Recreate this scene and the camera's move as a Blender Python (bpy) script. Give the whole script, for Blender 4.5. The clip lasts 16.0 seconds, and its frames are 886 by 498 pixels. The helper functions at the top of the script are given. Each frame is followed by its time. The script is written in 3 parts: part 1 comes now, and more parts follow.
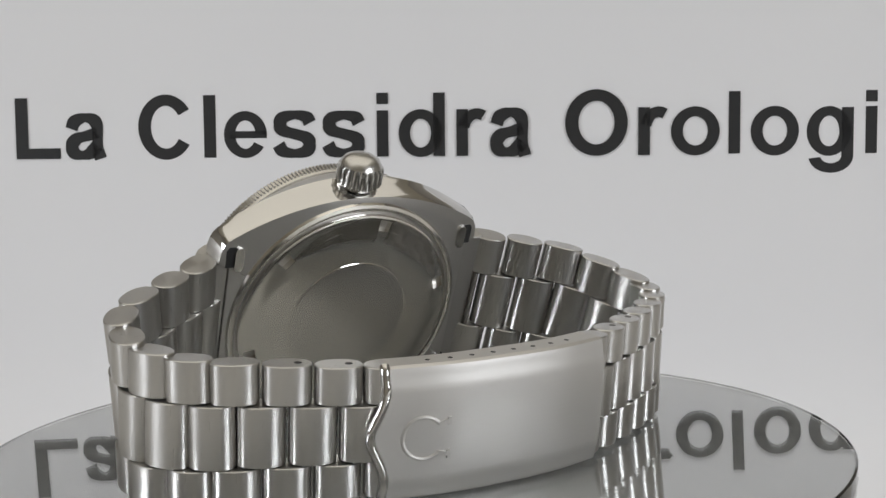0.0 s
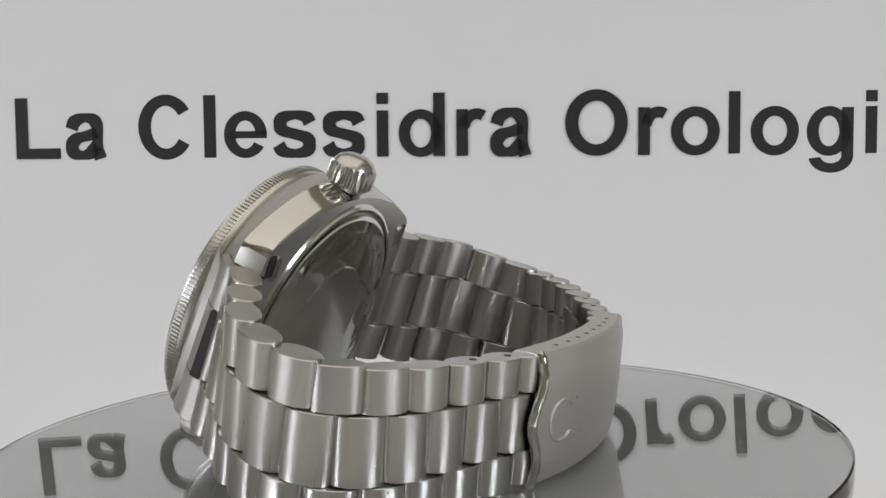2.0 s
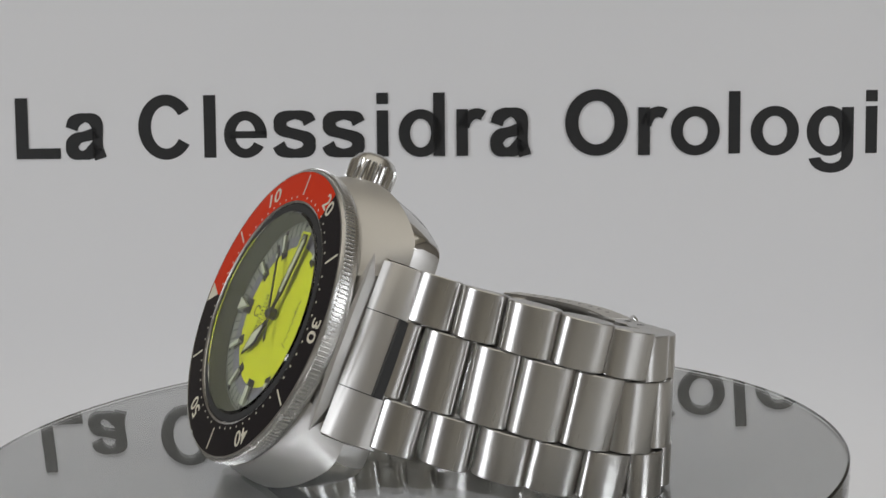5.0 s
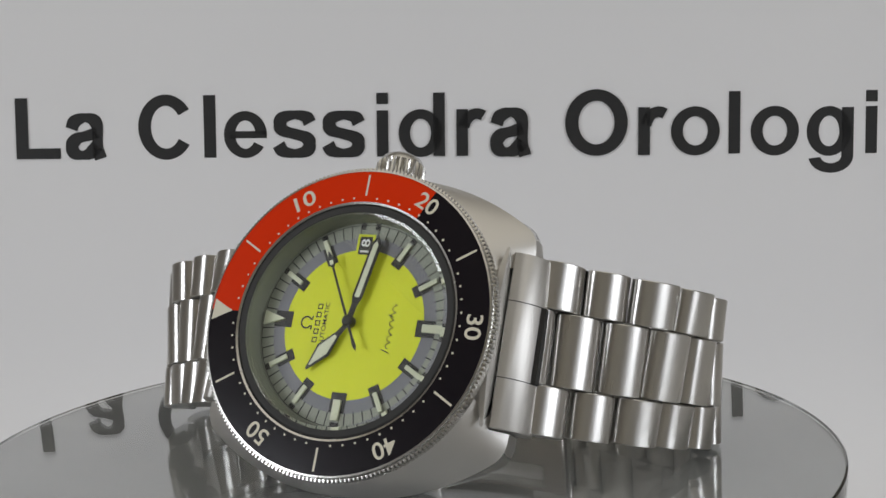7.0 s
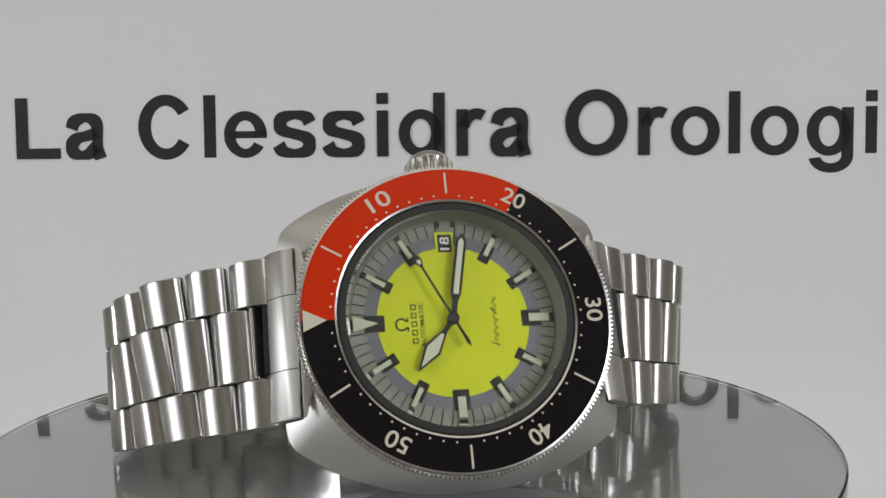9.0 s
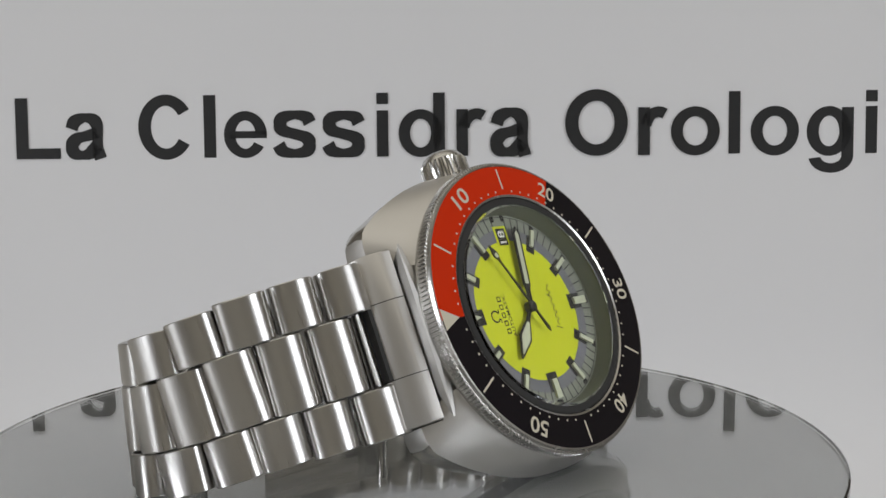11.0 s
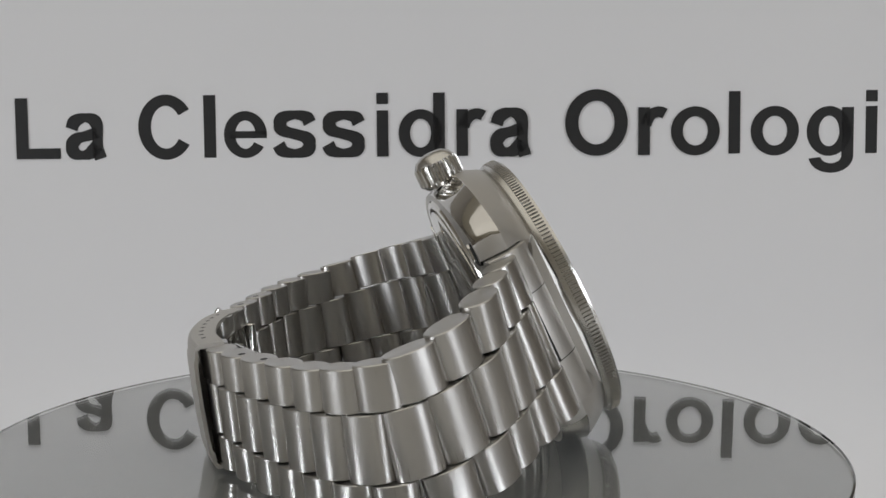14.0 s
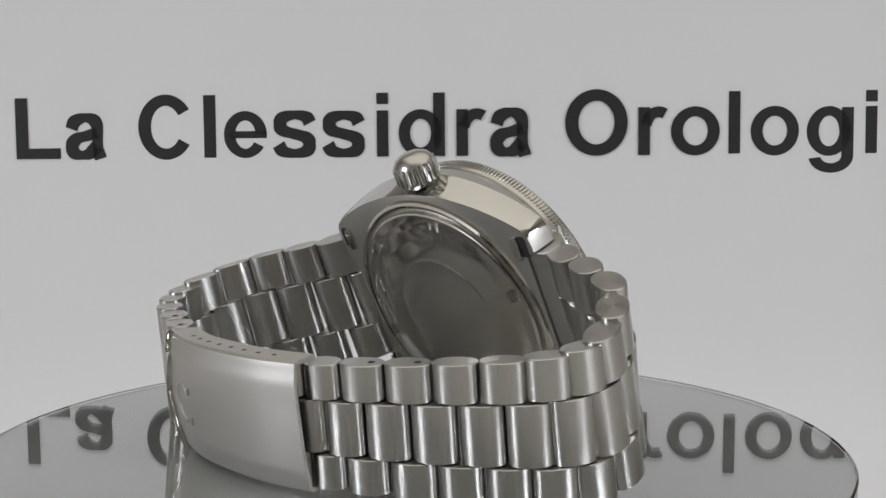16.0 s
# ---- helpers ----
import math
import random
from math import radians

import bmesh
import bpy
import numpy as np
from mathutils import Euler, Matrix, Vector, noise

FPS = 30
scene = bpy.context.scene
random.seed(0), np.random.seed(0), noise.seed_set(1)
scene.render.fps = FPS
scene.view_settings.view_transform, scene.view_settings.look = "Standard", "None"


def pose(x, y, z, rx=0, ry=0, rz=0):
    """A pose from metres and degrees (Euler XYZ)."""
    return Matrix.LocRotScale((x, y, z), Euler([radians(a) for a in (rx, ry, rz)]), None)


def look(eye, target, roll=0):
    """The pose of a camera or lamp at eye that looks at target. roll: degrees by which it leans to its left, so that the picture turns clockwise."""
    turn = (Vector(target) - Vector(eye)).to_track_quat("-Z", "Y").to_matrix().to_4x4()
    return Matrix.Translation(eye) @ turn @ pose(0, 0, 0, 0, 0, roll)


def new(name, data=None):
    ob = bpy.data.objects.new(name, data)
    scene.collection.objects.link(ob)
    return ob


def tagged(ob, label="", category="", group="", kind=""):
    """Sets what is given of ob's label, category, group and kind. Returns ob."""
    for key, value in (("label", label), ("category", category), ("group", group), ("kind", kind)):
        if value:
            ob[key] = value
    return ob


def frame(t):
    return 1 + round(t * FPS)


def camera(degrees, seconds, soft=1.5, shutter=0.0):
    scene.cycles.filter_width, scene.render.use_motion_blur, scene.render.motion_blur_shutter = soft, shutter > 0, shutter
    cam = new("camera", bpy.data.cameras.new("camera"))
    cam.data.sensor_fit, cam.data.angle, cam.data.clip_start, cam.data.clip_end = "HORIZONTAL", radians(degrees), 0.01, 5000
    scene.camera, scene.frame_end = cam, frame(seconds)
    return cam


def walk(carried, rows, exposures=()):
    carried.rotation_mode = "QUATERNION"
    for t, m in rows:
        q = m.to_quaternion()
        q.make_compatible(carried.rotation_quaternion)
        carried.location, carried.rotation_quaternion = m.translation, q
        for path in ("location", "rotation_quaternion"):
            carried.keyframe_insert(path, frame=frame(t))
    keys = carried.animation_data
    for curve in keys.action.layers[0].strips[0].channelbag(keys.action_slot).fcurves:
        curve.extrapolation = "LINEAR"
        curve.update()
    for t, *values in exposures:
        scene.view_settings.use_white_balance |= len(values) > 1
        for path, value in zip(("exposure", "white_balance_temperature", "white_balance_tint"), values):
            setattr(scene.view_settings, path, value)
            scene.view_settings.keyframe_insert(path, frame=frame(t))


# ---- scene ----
# Lengths in the building functions are millimetres; MM turns them into metres.
MM = 0.001
DISC_TOP = 66.0          # height of the acrylic disc above the table, on its axis
ZS = DISC_TOP + 10.02    # the watch is laid out with the disc's top at -10.02

# ---- camera ----
cam = camera(40.87, 16.0, soft=1.5)
EYE = Vector((5.25, -150.0, 30.23 + ZS)) * MM
PITCH, ROLL = radians(6.007), -1.42
AIM = EYE + Vector((0, math.cos(PITCH), -math.sin(PITCH)))
walk(cam, [(0.0, look(EYE, AIM, ROLL)), (16.0, look(EYE, AIM, ROLL))], exposures=[(0.0, -0.01), (3.3, -0.08), (4.1, -0.23), (6.3, -0.31), (7.5, -0.25), (8.5, -0.2), (11.5, -0.28), (12.5, -0.31), (15.0, -0.29), (16.0, -0.15)])

# ---- light ----
world = bpy.data.worlds.new("room_air")
world.use_nodes = True
world.node_tree.nodes["Background"].inputs[0].default_value = (0.5, 0.52, 0.55, 1)
world.node_tree.nodes["Background"].inputs[1].default_value = 0.02
scene.world = world


def area_lamp(name, eye, target, size_x, size_y, power, colour):
    data = bpy.data.lights.new(name, "AREA")
    data.shape, data.size, data.size_y, data.energy, data.color = "RECTANGLE", size_x, size_y, power, colour
    ob = new(name, data)
    ob.matrix_world = look(eye, target)
    return ob


# Added broad warm fill under the ceiling, in place of light the ceiling returns.
area_lamp("overhead_fill", (0.0, -0.25, 1.74), (0, -0.25, 0.0), 2.6, 2.4, 11, (1.0, 0.957, 0.885))
# Unseen source at the left, placed from the streaks on the steel.
area_lamp("left_light", (-1.85, -0.85, 0.56), (0, 0.0, 0.1), 0.65, 0.75, 17, (0.905, 0.94, 1.0))
# Unseen softer source at the right, also placed from highlights on the links.
area_lamp("right_light", (1.85, -1.2, 0.66), (0, 0.0, 0.1), 1.15, 1.0, 24.5, (0.905, 0.94, 1.0))


# ---- materials ----
def material(name, colour, rough=0.5, metal=0.0, coat=0.0, spec=0.5):
    m = bpy.data.materials.new(name)
    m.use_nodes = True
    b = m.node_tree.nodes["Principled BSDF"]
    b.inputs["Base Color"].default_value = (*colour, 1)
    b.inputs["Roughness"].default_value = rough
    b.inputs["Metallic"].default_value = metal
    b.inputs["Coat Weight"].default_value = coat
    b.inputs["Specular IOR Level"].default_value = spec
    return m


def grain(m, stretch, scale, rough=(0.2, 0.35), bump=0.1, colour=None, depth=0.00002):
    """Fine grain and broad wear in the object's own space: stretch lengthens the grain along an axis."""
    nt = m.node_tree
    b = nt.nodes["Principled BSDF"]
    tc = nt.nodes.new("ShaderNodeTexCoord")
    mp = nt.nodes.new("ShaderNodeMapping")
    mp.inputs["Scale"].default_value = stretch
    nt.links.new(tc.outputs["Object"], mp.inputs["Vector"])
    fine = nt.nodes.new("ShaderNodeTexNoise")
    fine.inputs["Scale"].default_value = scale
    fine.inputs["Detail"].default_value = 4
    nt.links.new(mp.outputs["Vector"], fine.inputs["Vector"])
    broad = nt.nodes.new("ShaderNodeTexNoise")
    broad.inputs["Scale"].default_value = scale * 0.12
    broad.inputs["Detail"].default_value = 3
    nt.links.new(tc.outputs["Object"], broad.inputs["Vector"])
    mix = nt.nodes.new("ShaderNodeMath")
    mix.operation = "MULTIPLY_ADD"
    nt.links.new(broad.outputs["Fac"], mix.inputs[0])
    mix.inputs[1].default_value = 0.6
    nt.links.new(fine.outputs["Fac"], mix.inputs[2])
    rmap = nt.nodes.new("ShaderNodeMapRange")
    rmap.inputs["From Min"].default_value, rmap.inputs["From Max"].default_value = 0.45, 1.15
    rmap.inputs["To Min"].default_value, rmap.inputs["To Max"].default_value = rough
    nt.links.new(mix.outputs[0], rmap.inputs["Value"])
    nt.links.new(rmap.outputs[0], b.inputs["Roughness"])
    if colour:
        ramp = nt.nodes.new("ShaderNodeMix")
        ramp.data_type = "RGBA"
        ramp.inputs["A"].default_value = (*colour[0], 1)
        ramp.inputs["B"].default_value = (*colour[1], 1)
        nt.links.new(broad.outputs["Fac"], ramp.inputs["Factor"])
        nt.links.new(ramp.outputs["Result"], b.inputs["Base Color"])
    bp = nt.nodes.new("ShaderNodeBump")
    bp.inputs["Strength"].default_value = bump
    bp.inputs["Distance"].default_value = depth
    nt.links.new(fine.outputs["Fac"], bp.inputs["Height"])
    nt.links.new(bp.outputs["Normal"], b.inputs["Normal"])
    return m


STEEL = (0.68, 0.665, 0.64)
link_steel = grain(material("brushed_link_steel", STEEL, 0.25, 1.0), (4000, 900, 90), 3.0, (0.25, 0.35), 0.03,
                   ((0.64, 0.628, 0.608), (0.56, 0.55, 0.53)), 0.000004)


def brushed_round(m, amount):
    """Brushing that runs round the object's z axis, so that highlights spread along z."""
    nt = m.node_tree
    b = nt.nodes["Principled BSDF"]
    tg = nt.nodes.new("ShaderNodeTangent")
    tg.direction_type, tg.axis = "RADIAL", "Z"
    nt.links.new(tg.outputs["Tangent"], b.inputs["Tangent"])
    b.inputs["Anisotropic"].default_value = amount
    b.inputs["Anisotropic Rotation"].default_value = 0.25


brushed_round(link_steel, 0.65)
clasp_steel = grain(material("brushed_clasp_steel", STEEL, 0.34, 1.0), (60, 900, 4000), 3.0, (0.46, 0.56), 0.02,
                    ((0.67, 0.655, 0.63), (0.61, 0.595, 0.57)), 0.000004)
end_steel = grain(material("satin_end_link_steel", STEEL, 0.45, 1.0), (900, 4000, 900), 3.0, (0.4, 0.5), 0.01,
                  ((0.62, 0.605, 0.58), (0.57, 0.555, 0.53)), 0.000004)
case_steel = grain(material("satin_case_steel", STEEL, 0.45, 1.0), (2500, 2500, 120), 3.0, (0.4, 0.5), 0.006,
                   ((0.68, 0.665, 0.64), (0.62, 0.605, 0.58)), 0.000004)
polished_steel = grain(material("polished_steel", (0.66, 0.65, 0.63), 0.07, 1.0), (300, 300, 300), 2.0, (0.05, 0.11), 0.01, None, 0.000004)
bezel_steel = grain(material("worn_bezel_steel", (0.62, 0.61, 0.585), 0.2, 1.0), (300, 300, 300), 3.0, (0.2, 0.3), 0.03, None, 0.000004)
caseback_steel = grain(material("polished_caseback_steel", (0.78, 0.76, 0.72), 0.09, 1.0), (300, 300, 300), 2.0, (0.06, 0.13), 0.02, None, 0.000004)
# Duller steel for the caseback centre, where a soft reflection lies on the polish.
soft_reflection_steel = grain(material("soft_reflection_steel", (0.70, 0.68, 0.65), 0.2, 1.0), (900, 900, 900), 5.0, (0.17, 0.26), 0.03, None, 0.000004)
# Near-black: shade of slots, seams and pin holes as colour; also the gasket's black.
dark_gap = material("hole_shade_and_gasket_black", (0.03, 0.03, 0.03), 0.7)
red_enamel = grain(material("orange_red_enamel", (0.72, 0.035, 0.004), 0.3, 0.0, 0.0, 0.28), (200, 200, 200), 6.0, (0.12, 0.2), 0.01)
black_enamel = grain(material("black_enamel", (0.010, 0.008, 0.011), 0.3, 0.0, 0.0, 0.28), (200, 200, 200), 6.0, (0.12, 0.2), 0.01)
cream_paint = grain(material("cream_paint", (0.72, 0.68, 0.55), 0.5), (300, 300, 300), 6.0, (0.4, 0.6), 0.05)
yellow_paint = grain(material("yellow_dial_paint", (0.62, 0.66, 0.003), 0.55), (300, 300, 300), 8.0, (0.5, 0.65), 0.03)
dial_silver = grain(material("silver_dial_paint", (0.25, 0.265, 0.215), 0.5, 0.1), (300, 300, 300), 8.0, (0.4, 0.6), 0.04)
dial_grey = grain(material("grey_dial_ring", (0.17, 0.17, 0.19), 0.55), (300, 300, 300), 8.0, (0.45, 0.6), 0.04)
dial_black = grain(material("black_dial_print", (0.012, 0.012, 0.012), 0.5), (300, 300, 300), 8.0, (0.4, 0.55), 0.04)
lume = grain(material("aged_lume", (0.56, 0.58, 0.43), 0.6), (300, 300, 300), 8.0, (0.5, 0.7), 0.06)
rehaut_mat = grain(material("grey_green_rehaut", (0.15, 0.16, 0.125), 0.4, 0.2), (300, 300, 300), 6.0, (0.3, 0.5), 0.04)
hand_metal = material("dark_hand_metal", (0.05, 0.05, 0.05), 0.3, 0.6)
white_print = material("white_date_print", (0.8, 0.8, 0.78), 0.5)
ink = grain(material("black_printer_ink", (0.016, 0.016, 0.017), 0.6), (30, 30, 30), 8.0, (0.5, 0.7), 0.03)
paper_mat = grain(material("white_paper", (0.80, 0.80, 0.81), 0.75), (20, 20, 20), 12.0, (0.65, 0.85), 0.05,
                  ((0.80, 0.80, 0.815), (0.77, 0.77, 0.785)))
table_mat = grain(material("white_table_laminate", (0.72, 0.715, 0.70), 0.5), (8, 8, 8), 10.0, (0.4, 0.6), 0.03,
                  ((0.74, 0.735, 0.72), (0.68, 0.675, 0.66)))
# Tones of the unseen walls: darker or lighter to shape what the steel reflects.
wall_mat = grain(material("taupe_wall_paint", (0.43, 0.405, 0.37), 0.8), (2, 2, 2), 20.0, (0.7, 0.9), 0.1,
                 ((0.46, 0.435, 0.395), (0.40, 0.375, 0.34)))
cream_wall_mat = grain(material("cream_wall_paint", (0.68, 0.65, 0.57), 0.8), (2, 2, 2), 20.0, (0.7, 0.9), 0.1,
                       ((0.70, 0.67, 0.59), (0.64, 0.61, 0.53)))
ceiling_mat = grain(material("cream_ceiling_paint", (0.85, 0.80, 0.66), 0.85), (2, 2, 2), 20.0, (0.7, 0.9), 0.1)
floor_mat = grain(material("brown_floor_tiles", (0.18, 0.14, 0.11), 0.5), (2, 2, 2), 15.0, (0.4, 0.6), 0.1)
platter_mat = grain(material("glossy_grey_platter", (0.235, 0.235, 0.23), 0.03, 0.0, 0.0, 1.0), (60, 60, 60), 6.0, (0.02, 0.05), 0.0)
spindle_mat = grain(material("white_plastic", (0.7, 0.7, 0.69), 0.4), (60, 60, 60), 6.0, (0.3, 0.5), 0.03)


def glass(name, tint, ior=1.49):
    m = bpy.data.materials.new(name)
    m.use_nodes = True
    b = m.node_tree.nodes["Principled BSDF"]
    b.inputs["Base Color"].default_value = (*tint, 1)
    b.inputs["Roughness"].default_value = 0.0
    b.inputs["IOR"].default_value = ior
    b.inputs["Transmission Weight"].default_value = 1.0
    return m


acrylic = glass("clear_acrylic", (0.94, 0.95, 0.945))
crystal_glass = glass("watch_crystal", (0.97, 0.98, 0.97), 1.5)


# ---- mesh helpers ----
def part(name, bm, mat, parent=None, label="", at=None, smooth=30.0):
    """Links a bmesh in millimetres as one mesh object, in metres, under its parent at the local matrix at."""
    bmesh.ops.scale(bm, vec=(MM, MM, MM), verts=bm.verts)
    bmesh.ops.recalc_face_normals(bm, faces=bm.faces)
    limit = radians(smooth)
    for f in bm.faces:
        f.smooth = smooth > 0
    for e in bm.edges:
        if len(e.link_faces) == 2 and e.calc_face_angle(0) > limit:
            e.smooth = False
    me = bpy.data.meshes.new(name)
    bm.to_mesh(me)
    bm.free()
    me.materials.append(mat)
    ob = new(name, me)
    if parent:
        ob.parent = parent
    if at is not None:
        ob.matrix_local = at
    if label:
        tagged(ob, label=label)
    return ob


def lathe(profile, steps=96, closed=True, bm=None):
    """Turns a profile of (radius, z) round z."""
    bm = bm or bmesh.new()
    rings = []
    for i in range(steps):
        a = 2 * math.pi * i / steps
        rings.append([bm.verts.new((r * math.cos(a), r * math.sin(a), z)) for r, z in profile])
    n = len(profile)
    for i in range(steps):
        A, B = rings[i], rings[(i + 1) % steps]
        for j in range(n if closed else n - 1):
            k = (j + 1) % n
            bm.faces.new((A[j], B[j], B[k], A[k]))
    bmesh.ops.remove_doubles(bm, verts=bm.verts, dist=1e-5)
    return bm


def prism(outline, z0, z1, bm=None):
    """A solid between z0 and z1 over an outline of (x, y)."""
    bm = bm or bmesh.new()
    lo = [bm.verts.new((x, y, z0)) for x, y in outline]
    hi = [bm.verts.new((x, y, z1)) for x, y in outline]
    n = len(outline)
    bm.faces.new(lo[::-1])
    bm.faces.new(hi)
    for i in range(n):
        j = (i + 1) % n
        bm.faces.new((lo[i], lo[j], hi[j], hi[i]))
    return bm


def sector(r0, r1, a0, a1, z0, z1, steps, bm=None):
    """A slab of a ring between two angles in degrees."""
    bm = bm or bmesh.new()
    cols = []
    for i in range(steps + 1):
        a = radians(a0 + (a1 - a0) * i / steps)
        c, s = math.cos(a), math.sin(a)
        cols.append([bm.verts.new((r * c, r * s, z)) for r, z in ((r0, z0), (r1, z0), (r1, z1), (r0, z1))])
    full = abs(abs(a1 - a0) - 360) < 1e-6
    for A, B in zip(cols, cols[1:]):
        for j in range(4):
            k = (j + 1) % 4
            bm.faces.new((A[j], A[k], B[k], B[j]))
    if not full:
        bm.faces.new(cols[0][::-1])
        bm.faces.new(cols[-1])
    else:
        bmesh.ops.remove_doubles(bm, verts=bm.verts, dist=1e-5)
    return bm


def bar(cx, cy, length, width, angle, z0, z1, bm=None):
    """A flat bar whose length points along angle (degrees)."""
    a = radians(angle)
    c, s = math.cos(a), math.sin(a)
    pts = [(cx + x * c - y * s, cy + x * s + y * c) for x, y in
           ((-length / 2, -width / 2), (length / 2, -width / 2), (length / 2, width / 2), (-length / 2, width / 2))]
    return prism(pts, z0, z1, bm)


def lettering(text, offset=0.0):
    """The built-in font's glyphs as a flat bmesh, and their box."""
    cu = bpy.data.curves.new("glyph", "FONT")
    cu.body, cu.size, cu.offset, cu.resolution_u, cu.fill_mode = text, 1.0, offset, 5, "FRONT"
    ob = bpy.data.objects.new("glyph", cu)
    scene.collection.objects.link(ob)
    dg = bpy.context.evaluated_depsgraph_get()
    me = bpy.data.meshes.new_from_object(ob.evaluated_get(dg))
    bm = bmesh.new()
    bm.from_mesh(me)
    bpy.data.objects.remove(ob)
    bpy.data.curves.remove(cu)
    bpy.data.meshes.remove(me)
    xs, ys = [v.co.x for v in bm.verts], [v.co.y for v in bm.verts]
    return bm, (min(xs), max(xs), min(ys), max(ys))


def fitted_text(text, x0, x1, y0, y1, z0, z1, offset=0.0, m=None):
    """Glyphs fitted to a box, as a slab from z0 to z1."""
    bm, (a, b, c, d) = lettering(text, offset)
    for v in bm.verts:
        v.co.x = x0 + (v.co.x - a) / (b - a) * (x1 - x0)
        v.co.y = y0 + (v.co.y - c) / (d - c) * (y1 - y0)
        v.co.z = z0
    bmesh.ops.remove_doubles(bm, verts=bm.verts, dist=1e-5)
    top = bmesh.ops.extrude_face_region(bm, geom=list(bm.faces))
    for g in top["geom"]:
        if isinstance(g, bmesh.types.BMVert):
            g.co.z = z1
    if m:
        bm.transform(m)
    return bm


# ---- the room ----
def slab(name, x0, x1, y0, y1, z0, z1, mat, label, category):
    bm = prism([(x0, y0), (x1, y0), (x1, y1), (x0, y1)], z0, z1)
    return tagged(part(name, bm, mat, smooth=0), label, category, kind="structure")


slab("floor", -2000, 2000, -2600, 1400, -760, -740, floor_mat, "brown tiled room floor", "floor")
slab("ceiling", -2000, 2000, -2600, 1400, 1760, 1800, ceiling_mat, "cream painted ceiling", "ceiling")
# Walls added out of view to close the room and shape the steel's reflections.
slab("wall_north", -2100, 2100, 1400, 1500, -760, 1800, wall_mat, "unseen taupe wall, toned for reflections", "wall")
slab("wall_south", -2100, 2100, -2700, -2600, -760, 1800, cream_wall_mat, "unseen cream wall, toned for reflections", "wall")
slab("wall_east", 2000, 2100, -2600, 1400, -760, 1800, wall_mat, "unseen taupe wall, toned for reflections", "wall")
slab("wall_west", -2100, -2000, -2600, 1400, -760, 1800, wall_mat, "unseen taupe wall, toned for reflections", "wall")


def build_table():
    top = prism([(-700, -420), (700, -420), (700, 420), (-700, 420)], -30, 0)
    bmesh.ops.bevel(top, geom=list(top.edges), offset=2, segments=2, affect="EDGES")
    table = tagged(part("table", top, table_mat), "white laminate table with the turntable on it", "table")
    for x in (-660, 660):
        for y in (-380, 380):
            leg = prism([(x - 22, y - 22), (x + 22, y - 22), (x + 22, y + 22), (x - 22, y + 22)], -740, -30)
            part("leg", leg, spindle_mat, table)


build_table()

# ---- the printed sheet behind the watch ----
LEAN = -11.0           # degrees by which the print leans back
SHEET = Matrix(((0.99843, 0.00567, -0.0557, 6.04 * MM), (-0.05405, -0.16343, -0.98507, 161.39 * MM),
                (-0.01469, 0.98654, -0.16287, (29.43 + ZS) * MM), (0, 0, 0, 1))) @ Matrix.Rotation(radians(LEAN), 4, "X")
LETTERS = [("L", -113.5, -101.6, -7.7, 8.9), ("a", -100.2, -89.0, -8.0, 4.7), ("C", -80.5, -66.0, -8.2, 9.5),
           ("l", -63.0, -59.8, -7.7, 9.2), ("e", -57.7, -46.3, -7.9, 4.8), ("s", -44.5, -33.4, -8.0, 4.9),
           ("s", -31.5, -20.5, -8.0, 4.7), ("i", -17.3, -14.3, -7.8, 9.3), ("d", -11.6, 0.5, -8.0, 9.2),
           ("r", 3.5, 11.3, -7.8, 4.9), ("a", 12.2, 23.1, -8.1, 5.0), ("O", 31.7, 47.8, -8.1, 9.6),
           ("r", 50.5, 58.0, -8.0, 4.9), ("o", 58.9, 71.3, -8.2, 4.8), ("l", 73.6, 76.5, -7.8, 8.7),
           ("o", 79.2, 91.4, -8.4, 4.7), ("g", 93.4, 105.2, -13.1, 4.5), ("i", 108.2, 111.1, -8.0, 8.6)]


def ring_piece(bm, x0, x1, y0, y1, a0, a1, ws, wh, z0, z1):
    """A stroke along an oval that fills the box, from angle a0 to a1 in degrees."""
    cx, cy, rx, ry = (x0 + x1) / 2, (y0 + y1) / 2, (x1 - x0) / 2, (y1 - y0) / 2
    steps = max(8, int(abs(a1 - a0) / 7))
    cols = []
    for i in range(steps + 1):
        a = radians(a0 + (a1 - a0) * i / steps)
        c, s = math.cos(a), math.sin(a)
        cols.append([bm.verts.new((cx + u * c, cy + v * s, z)) for u, v, z in
                     ((rx - ws, ry - wh, z0), (rx, ry, z0), (rx, ry, z1), (rx - ws, ry - wh, z1))])
    for A, B in zip(cols, cols[1:]):
        for j in range(4):
            k = (j + 1) % 4
            bm.faces.new((A[j], A[k], B[k], B[j]))
    bm.faces.new(cols[0][::-1])
    bm.faces.new(cols[-1])


def block(bm, x0, x1, y0, y1, z0, z1):
    prism([(x0, y0), (x1, y0), (x1, y1), (x0, y1)], z0, z1, bm)


